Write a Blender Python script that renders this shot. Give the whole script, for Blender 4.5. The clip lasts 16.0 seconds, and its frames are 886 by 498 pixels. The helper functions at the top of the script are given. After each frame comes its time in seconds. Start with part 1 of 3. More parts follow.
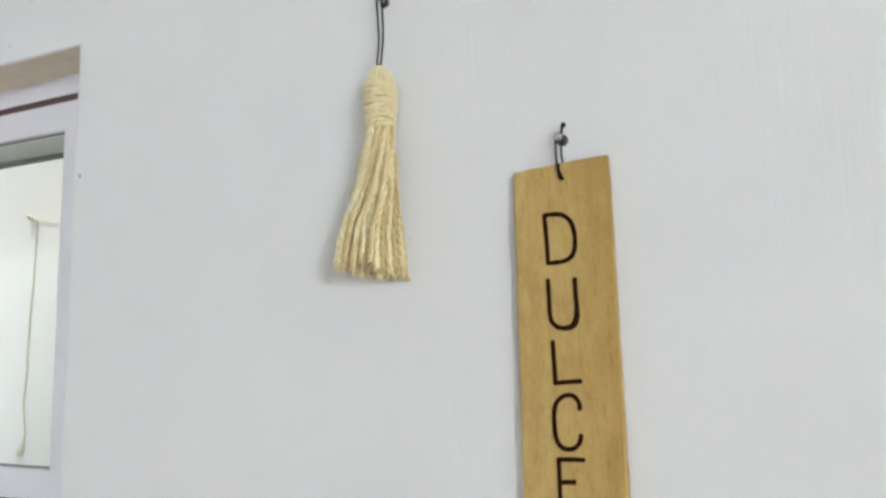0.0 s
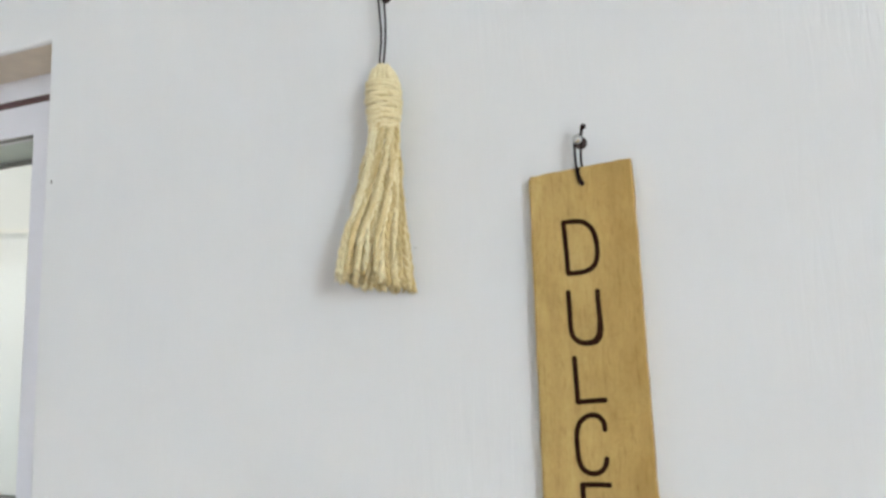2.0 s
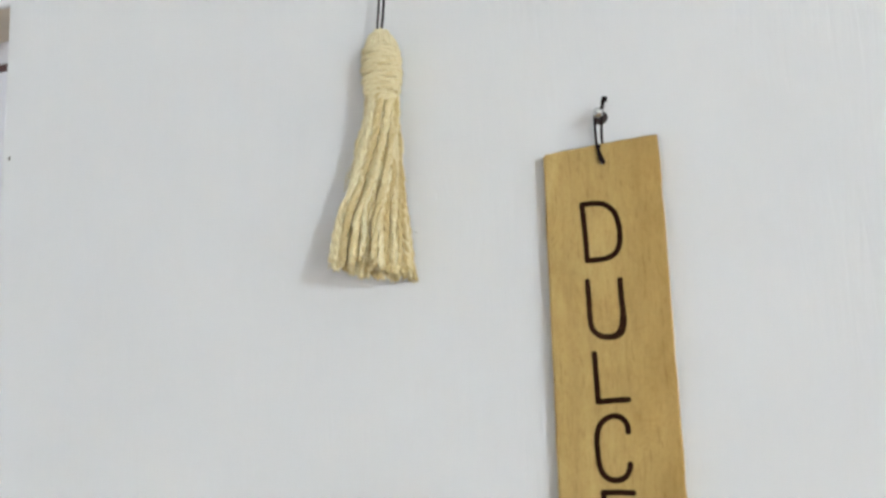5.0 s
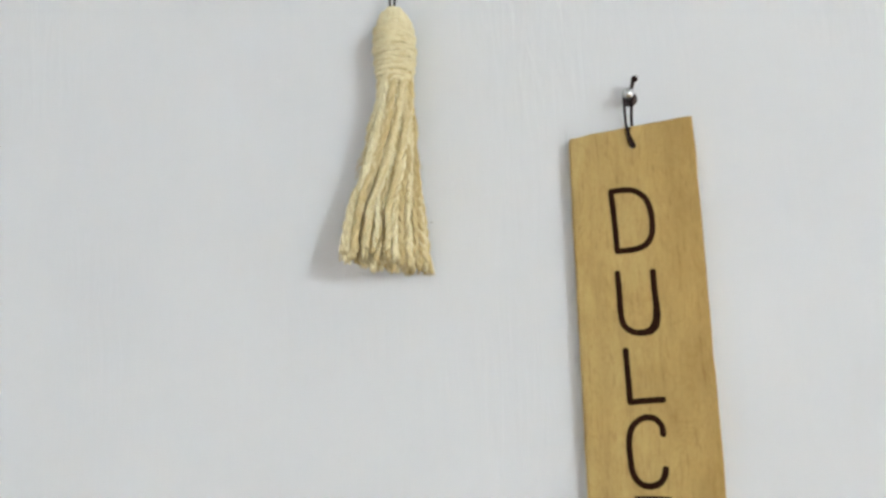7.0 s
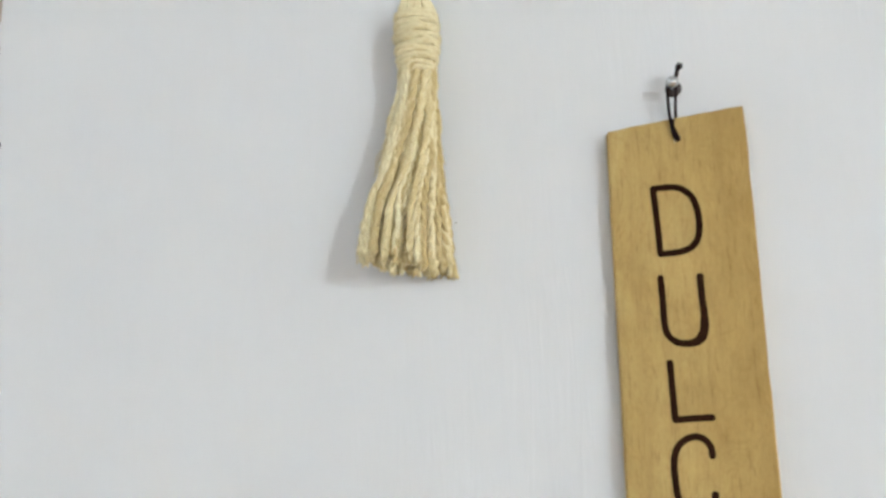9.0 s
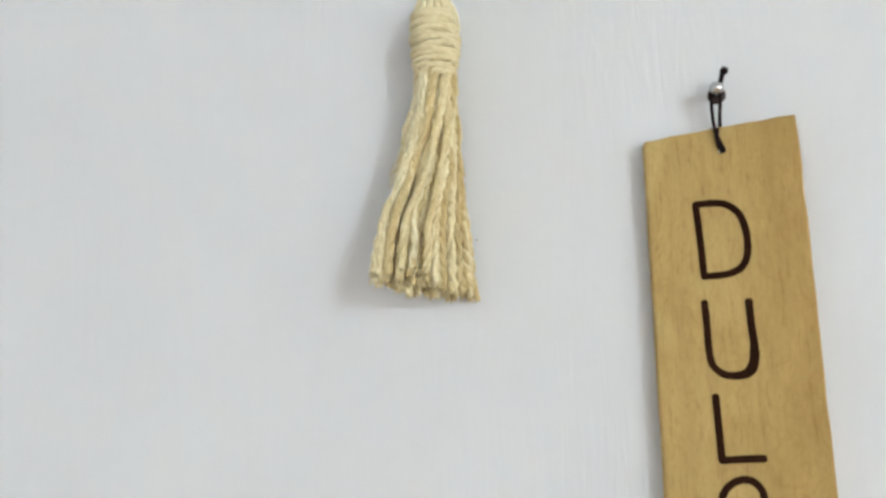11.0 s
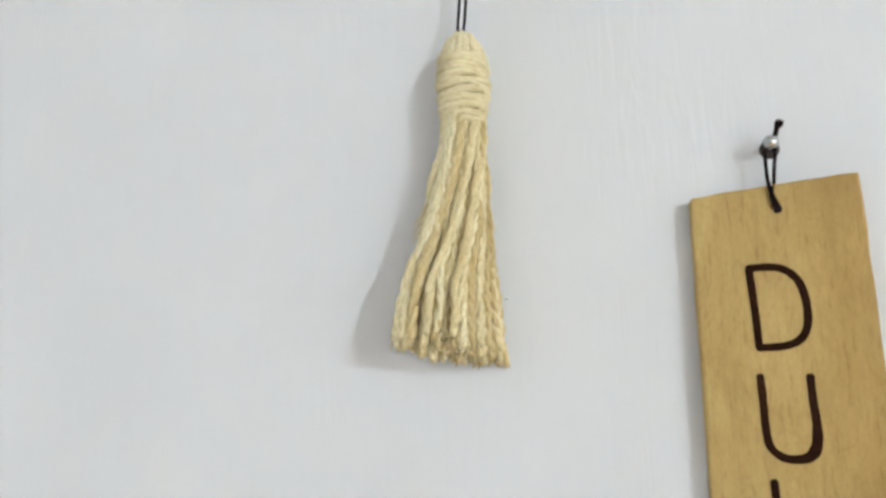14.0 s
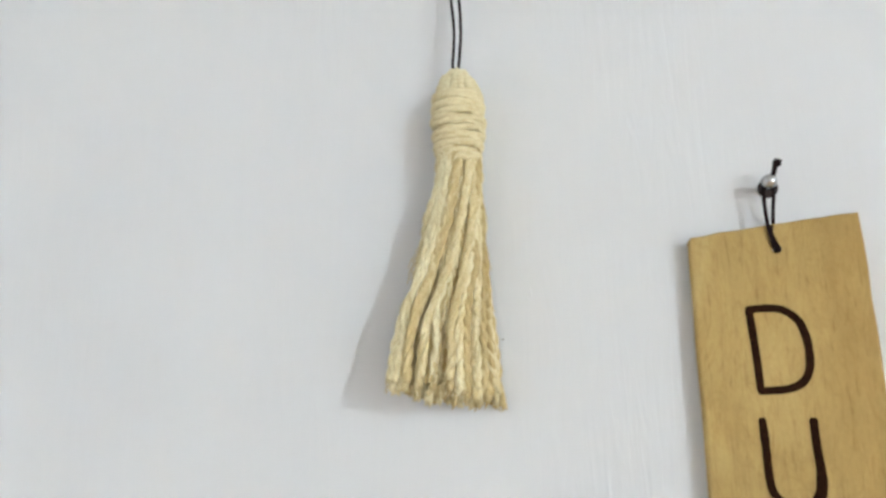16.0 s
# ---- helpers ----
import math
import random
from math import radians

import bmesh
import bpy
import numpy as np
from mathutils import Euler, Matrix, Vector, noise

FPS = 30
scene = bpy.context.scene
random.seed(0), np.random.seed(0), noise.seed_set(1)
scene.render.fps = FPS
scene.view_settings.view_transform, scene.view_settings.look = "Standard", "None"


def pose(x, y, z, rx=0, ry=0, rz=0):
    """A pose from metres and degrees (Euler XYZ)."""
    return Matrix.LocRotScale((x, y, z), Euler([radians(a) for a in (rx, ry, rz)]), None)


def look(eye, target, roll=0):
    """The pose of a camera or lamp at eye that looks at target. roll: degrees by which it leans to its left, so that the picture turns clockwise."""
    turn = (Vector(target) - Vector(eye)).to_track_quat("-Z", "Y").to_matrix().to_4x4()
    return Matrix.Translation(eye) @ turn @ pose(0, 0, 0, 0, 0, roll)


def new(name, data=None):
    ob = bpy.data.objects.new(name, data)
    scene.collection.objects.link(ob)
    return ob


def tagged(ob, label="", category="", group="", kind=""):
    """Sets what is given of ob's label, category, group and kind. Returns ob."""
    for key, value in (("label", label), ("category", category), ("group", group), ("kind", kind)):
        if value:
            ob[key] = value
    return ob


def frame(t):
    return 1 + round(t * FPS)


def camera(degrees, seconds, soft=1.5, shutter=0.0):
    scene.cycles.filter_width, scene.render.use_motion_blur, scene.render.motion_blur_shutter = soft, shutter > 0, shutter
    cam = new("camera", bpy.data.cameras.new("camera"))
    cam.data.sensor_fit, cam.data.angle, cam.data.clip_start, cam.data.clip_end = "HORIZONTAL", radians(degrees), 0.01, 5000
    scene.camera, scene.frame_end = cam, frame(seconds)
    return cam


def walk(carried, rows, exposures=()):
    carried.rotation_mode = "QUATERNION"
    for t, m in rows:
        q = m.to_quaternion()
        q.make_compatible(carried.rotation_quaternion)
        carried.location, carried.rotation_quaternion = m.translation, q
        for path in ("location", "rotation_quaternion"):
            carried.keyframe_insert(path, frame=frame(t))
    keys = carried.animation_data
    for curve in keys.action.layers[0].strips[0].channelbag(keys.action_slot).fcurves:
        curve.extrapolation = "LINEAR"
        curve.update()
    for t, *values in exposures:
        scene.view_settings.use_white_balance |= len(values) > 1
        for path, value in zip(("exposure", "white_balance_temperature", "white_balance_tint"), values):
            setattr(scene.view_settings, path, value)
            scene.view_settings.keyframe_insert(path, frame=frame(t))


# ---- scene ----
# The camera: seconds, place, then yaw to the left, pitch up and roll in degrees.
PATH = [
    (0.0, 0.1594, -0.6018, 1.3952, 24.33, 7.32, -1.25),
    (0.5, 0.1465, -0.5961, 1.3965, 23.62, 7.68, -1.48),
    (1.0, 0.1336, -0.5897, 1.3986, 23.01, 7.94, -1.67),
    (1.5, 0.1213, -0.5841, 1.4001, 22.34, 8.09, -1.70),
    (2.0, 0.1093, -0.5764, 1.4003, 21.76, 8.15, -1.75),
    (2.5, 0.0988, -0.5697, 1.4006, 21.18, 8.07, -1.73),
    (3.0, 0.0884, -0.5636, 1.4008, 20.66, 7.85, -1.60),
    (3.5, 0.0805, -0.5581, 1.4041, 20.25, 7.46, -1.70),
    (4.0, 0.0756, -0.5493, 1.4038, 20.06, 7.43, -1.68),
    (6.5, 0.0446, -0.5134, 1.4027, 19.02, 7.44, -1.84),
    (7.0, 0.0372, -0.5061, 1.4015, 19.11, 7.47, -1.88),
    (7.5, 0.0327, -0.4985, 1.3991, 19.59, 7.70, -1.75),
    (8.0, 0.0273, -0.4887, 1.3986, 19.88, 7.84, -1.74),
    (8.5, 0.0226, -0.4797, 1.3998, 20.06, 7.91, -1.57),
    (9.0, 0.0166, -0.4710, 1.4024, 20.16, 8.20, -1.46),
    (11.5, -0.0131, -0.4319, 1.4202, 20.22, 9.01, -1.13),
    (12.0, -0.0184, -0.4260, 1.4247, 19.99, 9.43, -1.04),
    (12.5, -0.0224, -0.4228, 1.4297, 19.95, 9.78, -1.15),
    (13.0, -0.0273, -0.4196, 1.4334, 19.98, 10.19, -1.02),
    (13.5, -0.0298, -0.4172, 1.4356, 20.21, 10.68, -0.85),
    (14.0, -0.0305, -0.4153, 1.4397, 20.48, 10.92, -0.52),
    (14.5, -0.0301, -0.4141, 1.4438, 20.55, 11.26, -0.52),
    (15.0, -0.0305, -0.4129, 1.4477, 20.30, 11.66, -0.59),
    (15.5, -0.0311, -0.4126, 1.4505, 20.11, 11.96, -0.68),
    (16.0, -0.0316, -0.4116, 1.4507, 20.12, 12.61, -0.76),
]
cam = camera(61.99, 16.0, soft=2.9)
walk(cam, [(t, pose(x, y, z, 90 + pitch, 0, yaw) @ pose(0, 0, 0, 0, 0, roll)) for t, x, y, z, yaw, pitch, roll in PATH],
     exposures=((0.0, 0.0), (8.0, 0.06), (16.0, 0.12)))

# ---- light ----
SUN_WAY = Vector((-0.05, -0.215, 0.975)).normalized()
world = bpy.data.worlds.new("sky")
scene.world = world
world.use_nodes = True
sky = world.node_tree.nodes.new("ShaderNodeTexSky")
sky.sky_type, sky.sun_disc = "NISHITA", False
sky.sun_elevation = math.asin(SUN_WAY.z)
sky.sun_rotation = math.atan2(SUN_WAY.x, SUN_WAY.y)
world.node_tree.links.new(sky.outputs[0], world.node_tree.nodes["Background"].inputs[0])
world.node_tree.nodes["Background"].inputs[1].default_value = 0.15
sun_data = bpy.data.lights.new("sun", "SUN")
sun_data.energy, sun_data.angle, sun_data.color = 5.0, radians(10), (1.0, 0.965, 0.90)
sun = new("sun", sun_data)
sun.matrix_world = look(SUN_WAY * 20, (0, 0, 0))

LAMP_AT = (6.16, -5.95, 2.54)
LAMP_STRENGTH = 3860.0


# ---- materials ----
def material(name, rough=0.5, metal=0.0, spec=0.5):
    m = bpy.data.materials.new(name)
    m.use_nodes = True
    b = m.node_tree.nodes["Principled BSDF"]
    b.inputs["Roughness"].default_value, b.inputs["Metallic"].default_value = rough, metal
    b.inputs["Specular IOR Level"].default_value = spec
    return m, m.node_tree, b


def node(tree, kind, **values):
    n = tree.nodes.new(kind)
    for key, value in values.items():
        n.inputs[key.replace("_", " ")].default_value = value
    return n


def coords(tree, scale, kind="Object"):
    c, m = tree.nodes.new("ShaderNodeTexCoord"), tree.nodes.new("ShaderNodeMapping")
    m.inputs["Scale"].default_value = scale
    tree.links.new(c.outputs[kind], m.inputs["Vector"])
    return m.outputs["Vector"]


def grain(tree, scale, size, detail=4.0, rough=0.55, distort=0.0):
    n = node(tree, "ShaderNodeTexNoise", Scale=size, Detail=detail, Roughness=rough, Distortion=distort)
    tree.links.new(coords(tree, scale), n.inputs["Vector"])
    return n.outputs["Fac"]


def ramp(tree, value, stops):
    r = tree.nodes.new("ShaderNodeValToRGB")
    while len(r.color_ramp.elements) < len(stops):
        r.color_ramp.elements.new(0.5)
    for e, (at, colour) in zip(r.color_ramp.elements, stops):
        e.position, e.color = at, (*colour, 1)
    tree.links.new(value, r.inputs["Fac"])
    return r.outputs["Color"]


def mix(tree, a, b, factor, how="MULTIPLY"):
    n = tree.nodes.new("ShaderNodeMix")
    n.data_type, n.blend_type = "RGBA", how
    tree.links.new(a, n.inputs["A"]), tree.links.new(b, n.inputs["B"])
    n.inputs["Factor"].default_value = factor
    return n.outputs["Result"]


def bump(tree, bsdf, height, strength, distance, before=None):
    n = node(tree, "ShaderNodeBump", Strength=strength, Distance=distance)
    tree.links.new(height, n.inputs["Height"])
    if before:
        tree.links.new(before, n.inputs["Normal"])
    tree.links.new(n.outputs["Normal"], bsdf.inputs["Normal"])
    return n.outputs["Normal"]


def wall_paint(name, light, dark, rough=0.55):
    """Roller-and-brush paint: upright strokes, slight blotches."""
    m, t, b = material(name, rough, spec=0.35)
    strokes = grain(t, (1, 1, 0.09), 120, 5, 0.62, 1.5)
    blotch = grain(t, (1, 1, 1), 3.5, 5)
    col = ramp(t, blotch, ((0.3, dark), (0.7, light)))
    fine = ramp(t, strokes, ((0.25, (0.985, 0.985, 0.987)), (0.75, (1, 1, 1))))
    t.links.new(mix(t, col, fine, 1.0), b.inputs["Base Color"])
    patch = node(t, "ShaderNodeMath")
    patch.operation = "MULTIPLY"
    t.links.new(strokes, patch.inputs[0])
    t.links.new(ramp(t, grain(t, (1, 1, 0.5), 7, 2), ((0.42, (0.15, 0.15, 0.15)), (0.62, (1, 1, 1)))), patch.inputs[1])
    n = bump(t, b, patch.outputs[0], 0.42, 0.0016)
    bump(t, b, grain(t, (1, 1, 0.35), 42, 4), 0.2, 0.002, n)
    return m


def plain(name, colour, rough=0.5, metal=0.0, size=60.0, vary=0.12, spec=0.5, height=0.0):
    m, t, b = material(name, rough, metal, spec)
    f = grain(t, (1, 1, 1), size, 5)
    low = tuple(c * (1 - vary) for c in colour)
    t.links.new(ramp(t, f, ((0.3, low), (0.7, colour))), b.inputs["Base Color"])
    if height:
        bump(t, b, f, 0.4, height)
    return m


def board_wood():
    """Pale softwood: upright grain, short dark flecks, broad yellow patches and an orange band along one edge."""
    m, t, b = material("pale_wood", 0.5, spec=0.3)
    streak = grain(t, (1, 1, 0.035), 300, 7, 0.72, 1.1)
    broad = grain(t, (1, 1, 0.28), 34, 4, 0.5, 1.2)
    blotch = grain(t, (1, 1, 0.6), 30, 4, 0.55, 0.8)
    fleck = grain(t, (1, 1, 0.10), 520, 3, 0.6, 0.4)
    figure = grain(t, (1, 1, 0.3), 55, 3, 0.5, 3.0)
    col = ramp(t, broad, ((0.25, (0.475, 0.322, 0.114)), (0.5, (0.545, 0.386, 0.144)), (0.75, (0.60, 0.443, 0.182))))
    col = mix(t, col, ramp(t, streak, ((0.34, (0.72, 0.65, 0.56)), (0.56, (1, 1, 1)))), 0.22)
    col = mix(t, col, ramp(t, blotch, ((0.32, (0.78, 0.72, 0.63)), (0.60, (1, 1, 1)))), 0.55)
    col = mix(t, col, ramp(t, fleck, ((0.30, (0.60, 0.48, 0.36)), (0.43, (1, 1, 1)))), 0.5)
    col = mix(t, col, ramp(t, figure, ((0.46, (1, 1, 1)), (0.50, (0.88, 0.83, 0.74)), (0.54, (1, 1, 1)))), 0.6)
    place, across = t.nodes.new("ShaderNodeSeparateXYZ"), t.nodes.new("ShaderNodeMath")
    across.operation = "MULTIPLY_ADD"
    across.inputs[1].default_value = 0.02
    t.links.new(coords(t, (1, 1, 1)), place.inputs[0])
    t.links.new(broad, across.inputs[0]), t.links.new(place.outputs["X"], across.inputs[2])
    shifted = node(t, "ShaderNodeMapRange")
    shifted.inputs["From Min"].default_value, shifted.inputs["From Max"].default_value = -0.04, 0.06
    t.links.new(across.outputs[0], shifted.inputs["Value"])
    col = mix(t, col, ramp(t, shifted.outputs["Result"], ((0.0, (1, 1, 1)), (0.45, (0.97, 0.955, 0.93)), (0.92, (0.84, 0.765, 0.645)))), 0.9)
    pores = grain(t, (1, 1, 0.5), 900, 4, 0.7)
    col = mix(t, col, ramp(t, pores, ((0.3, (0.88, 0.86, 0.82)), (0.6, (1, 1, 1)))), 0.8)
    t.links.new(col, b.inputs["Base Color"])
    bump(t, b, streak, 0.3, 0.0004)
    return m


def jute(name, along):
    m, t, b = material(name, 0.7, spec=0.16)
    info = t.nodes.new("ShaderNodeObjectInfo")
    tone = ramp(t, info.outputs["Random"], ((0.0, (0.57, 0.43, 0.21)), (0.3, (0.725, 0.61, 0.36)), (0.6, (0.815, 0.725, 0.475)), (1.0, (0.885, 0.82, 0.59))))
    fibre = grain(t, along, 1100, 5, 0.7, 0.5)
    col = mix(t, tone, ramp(t, fibre, ((0.32, (0.72, 0.60, 0.40)), (0.58, (1, 1, 1)))), 0.7)
    col = mix(t, col, ramp(t, grain(t, (1, 1, 1), 70, 3), ((0.3, (0.90, 0.86, 0.76)), (0.6, (1, 1, 1)))), 0.8)
    t.links.new(col, b.inputs["Base Color"])
    bump(t, b, fibre, 0.5, 0.0005)
    return m


def glass():
    m = bpy.data.materials.new("window_glass")
    m.use_nodes = True
    t = m.node_tree
    t.nodes.remove(t.nodes["Principled BSDF"])
    clear, shine, both, fres = (t.nodes.new(k) for k in ("ShaderNodeBsdfTransparent", "ShaderNodeBsdfGlossy", "ShaderNodeMixShader", "ShaderNodeLayerWeight"))
    clear.inputs["Color"].default_value = (0.98, 0.986, 0.975, 1)
    shine.inputs["Roughness"].default_value = 0.02
    power = t.nodes.new("ShaderNodeMath")
    power.operation = "POWER"
    power.inputs[1].default_value = 4.0
    fres.inputs["Blend"].default_value = 0.5
    t.links.new(fres.outputs["Facing"], power.inputs[0])
    t.links.new(power.outputs[0], both.inputs["Fac"])
    t.links.new(clear.outputs[0], both.inputs[1]), t.links.new(shine.outputs[0], both.inputs[2])
    t.links.new(both.outputs[0], t.nodes["Material Output"].inputs["Surface"])
    return m


def glow(name, colour, strength):
    m, t, b = material(name, 0.3)
    b.inputs["Base Color"].default_value = (0.9, 0.9, 0.88, 1)
    b.inputs["Emission Color"].default_value = (*colour, 1)
    b.inputs["Emission Strength"].default_value = strength
    return m


PAINT = wall_paint("white_wall_paint", (0.80, 0.80, 0.81), (0.765, 0.765, 0.785))
PLASTER = wall_paint("outdoor_cream_render", (0.92, 0.912, 0.88), (0.90, 0.89, 0.855), 0.8)
REVEAL = plain("beige_plaster", (0.84, 0.745, 0.635), 0.8, size=35, vary=0.10, height=0.0006)
CEILING = plain("ceiling_paint", (0.8, 0.8, 0.79), 0.8, size=20, vary=0.04)
FLOORING = plain("floor_tile_glaze", (0.80, 0.61, 0.45), 0.3, size=9, vary=0.15)
GROUND = plain("concrete", (0.42, 0.40, 0.37), 0.9, size=7, vary=0.25, height=0.003)
PVC = plain("white_plastic_frame", (0.78, 0.77, 0.83), 0.35, size=25, vary=0.04)
SEAL = plain("maroon_rubber_seal", (0.095, 0.042, 0.044), 0.6, size=90)
BEAD = plain("grey_rubber_bead", (0.22, 0.215, 0.20), 0.6, size=90)
SOFFIT = plain("grey_green_render", (0.70, 0.76, 0.71), 0.9, size=30, vary=0.15)
WOOD = board_wood()
BURNT = plain("burnt_brown_lettering", (0.036, 0.0125, 0.0045), 0.8, size=500, vary=0.5, spec=0.08, height=0.0002)
JUTE = jute("natural_jute", (1, 1, 0.22))
JUTE_WRAP = jute("wound_jute", (0.2, 0.2, 1))
TWINE = plain("dark_brown_cord", (0.022, 0.010, 0.010), 0.8, size=700, vary=0.5, spec=0.1, height=0.0003)
STEEL = plain("bright_steel", (0.60, 0.61, 0.62), 0.2, 1.0, size=200, vary=0.1)
PLUG = plain("brown_plastic_plug", (0.075, 0.052, 0.048), 0.22, size=300, vary=0.3)
SMUDGE = plain("dark_speck", (0.10, 0.07, 0.065), 0.8, size=800, vary=0.4)
PALE_CORD = plain("pale_tan_cord", (0.90, 0.83, 0.68), 0.8, size=300, vary=0.12)
BRASSY = plain("tan_painted_nail", (0.84, 0.74, 0.57), 0.5, size=300, vary=0.3)
FAINT = plain("faint_brown_mark", (0.42, 0.37, 0.31), 0.8, size=900, vary=0.3)
GLASS = glass()


# ---- mesh helpers ----
def mesh_object(name, bm, mat, smooth=False):
    bmesh.ops.recalc_face_normals(bm, faces=bm.faces)
    data = bpy.data.meshes.new(name)
    bm.to_mesh(data)
    bm.free()
    data.materials.append(mat)
    if smooth:
        for p in data.polygons:
            p.use_smooth = True
    return new(name, data)


def part(name, bm, mat, parent, label="", smooth=False):
    ob = mesh_object(name, bm, mat, smooth)
    ob.parent = parent
    if parent.type != "EMPTY" or parent.location.length:
        ob.matrix_parent_inverse = parent.matrix_basis.inverted()
    return tagged(ob, label)


def thing(name, at, label, category, group="", kind=""):
    e = new(name)
    e.empty_display_size = 0.05
    e.location = at
    return tagged(e, label, category, group, kind)


def add_box(bm, lo, hi, bevel=0.0):
    made = bmesh.ops.create_cube(bm, size=1.0)["verts"]
    for v in made:
        v.co = Vector([(a + b) / 2 + c * (b - a) for a, b, c in zip(lo, hi, v.co)])
    if bevel:
        edges = list({e for v in made for e in v.link_edges})
        bmesh.ops.bevel(bm, geom=edges, offset=bevel, segments=2, affect="EDGES", profile=0.5)
    return bm


def add_ring(bm, outer, inner, y0, y1):
    """A slab between y0 and y1 round a rectangular hole; outer and inner are (x0, x1, z0, z1)."""
    def loop(r, y):
        return [bm.verts.new((r[i], y, r[j])) for i, j in ((0, 2), (1, 2), (1, 3), (0, 3))]
    a, b, c, d = loop(outer, y0), loop(inner, y0), loop(outer, y1), loop(inner, y1)
    for i in range(4):
        j = (i + 1) % 4
        for f in ((a[i], a[j], b[j], b[i]), (c[i], c[j], d[j], d[i]), (a[i], a[j], c[j], c[i]), (b[i], b[j], d[j], d[i])):
            bm.faces.new(f)
    return b


def soften(bm, loop, offset, segments=3):
    edges = [e for e in bm.edges if e.verts[0] in loop and e.verts[1] in loop]
    bmesh.ops.bevel(bm, geom=edges, offset=offset, segments=segments, affect="EDGES", profile=0.5)


def add_tube(bm, path, radius, sides=8, plies=0, twist=0.0, lobe=0.0, caps=True, start=0.0):
    """A tube along points; radius is a number or a function of 0..1. plies strands twist round one another."""
    pts = [Vector(p) for p in path]
    rings, run, up = [], 0.0, None
    for i, p in enumerate(pts):
        way = (pts[min(i + 1, len(pts) - 1)] - pts[max(i - 1, 0)]).normalized()
        if up is None:
            up = way.orthogonal().normalized()
        up = (up - way * up.dot(way)).normalized()
        side = way.cross(up)
        run += (p - pts[i - 1]).length if i else 0.0
        r = radius(i / (len(pts) - 1)) if callable(radius) else radius
        ring = []
        for k in range(sides):
            a = 2 * math.pi * k / sides
            rr = r * (1 + lobe * math.cos(plies * (a - twist * run - start))) if plies else r
            ring.append(bm.verts.new(p + up * math.cos(a) * rr + side * math.sin(a) * rr))
        rings.append(ring)
    for lower, upper in zip(rings, rings[1:]):
        for k in range(sides):
            bm.faces.new((lower[k], lower[(k + 1) % sides], upper[(k + 1) % sides], upper[k]))
    if caps:
        bm.faces.new(rings[0][::-1]), bm.faces.new(rings[-1])
    return bm


def smooth_path(points, steps=8):
    """Catmull-Rom through a few points."""
    p = [Vector(q) for q in points]
    p = [2 * p[0] - p[1]] + p + [2 * p[-1] - p[-2]]
    out = []
    for a, b, c, d in zip(p, p[1:], p[2:], p[3:]):
        for i in range(steps):
            t = i / steps
            out.append(0.5 * (2 * b + (c - a) * t + (2 * a - 5 * b + 4 * c - d) * t * t + (3 * b - a - 3 * c + d) * t ** 3))
    return out + [p[-2]]


def add_lathe(bm, profile, at, axis="z", sides=24):
    """Turns (radius, height) pairs round an axis through at; axis y points into the room (towards -y)."""
    rings = []
    for r, h in profile:
        ring = []
        for k in range(sides):
            a = 2 * math.pi * k / sides
            off = (r * math.cos(a), r * math.sin(a), h) if axis == "z" else (r * math.cos(a), -h, r * math.sin(a))
            ring.append(bm.verts.new(Vector(at) + Vector(off)))
        rings.append(ring)
    for lower, upper in zip(rings, rings[1:]):
        for k in range(sides):
            bm.faces.new((lower[k], lower[(k + 1) % sides], upper[(k + 1) % sides], upper[k]))
    bm.faces.new(rings[0][::-1]), bm.faces.new(rings[-1])
    return bm


# ---- the room ----
X0, X1, Y0, ZC = -1.40, 7.20, -7.20, 2.70
OPEN = (-1.360, -0.594, 1.175, 1.7660)     # the window's opening, room side
OUTER_OPEN = (-1.320, -0.636, 1.205, 1.7100)  # the same, outside

bm = bmesh.new()
hole = add_ring(bm, (X0 - 0.15, X1 + 0.15, -0.05, ZC + 0.06), OPEN, 0.0, 0.12)
soften(bm, hole, 0.004)
wall = mesh_object("wall_north", bm, PAINT)
wall.data.materials.append(REVEAL)
for p in wall.data.polygons:
    c = p.center
    if 0.004 < c.y < 0.118 and OPEN[0] - 0.01 < c.x < OPEN[1] + 0.01 and OPEN[2] - 0.01 < c.z < OPEN[3] + 0.01:
        p.material_index = 1
tagged(wall, "white painted plaster wall with faint upright brush strokes", "wall", kind="structure")
bm = bmesh.new()
add_ring(bm, (X0 - 0.15, X1 + 0.15, -0.05, ZC + 0.06), OUTER_OPEN, 0.1202, 0.2)
skin = tagged(mesh_object("wall_north_outside", bm, SOFFIT), "grey-green rendered outer skin of the wall", "wall", kind="structure")
# a thin strip added to draw the dark line at the soffit's outer edge
part("soffit_edge_strip", add_box(bmesh.new(), (OUTER_OPEN[0], 0.192, OUTER_OPEN[3] - 0.0075), (OUTER_OPEN[1], 0.1995, OUTER_OPEN[3] - 0.0002), 0.001), BEAD, skin, "thin dark strip along the soffit's outer edge")
for name, lo, hi in (("wall_west", (X0 - 0.15, Y0, -0.05), (X0, -0.0005, ZC + 0.06)), ("wall_east", (X1, Y0, -0.05), (X1 + 0.15, -0.0005, ZC + 0.06)),
                     ("wall_south", (X0 - 0.15, Y0 - 0.15, -0.05), (X1 + 0.15, Y0 - 0.0005, ZC + 0.06))):
    tagged(mesh_object(name, add_box(bmesh.new(), lo, hi), PAINT), "plain white painted wall", "wall", kind="structure")
tagged(mesh_object("ceiling", add_box(bmesh.new(), (X0, Y0, ZC), (X1, -0.0005, ZC + 0.055)), CEILING), "plain white ceiling", "ceiling", kind="structure")
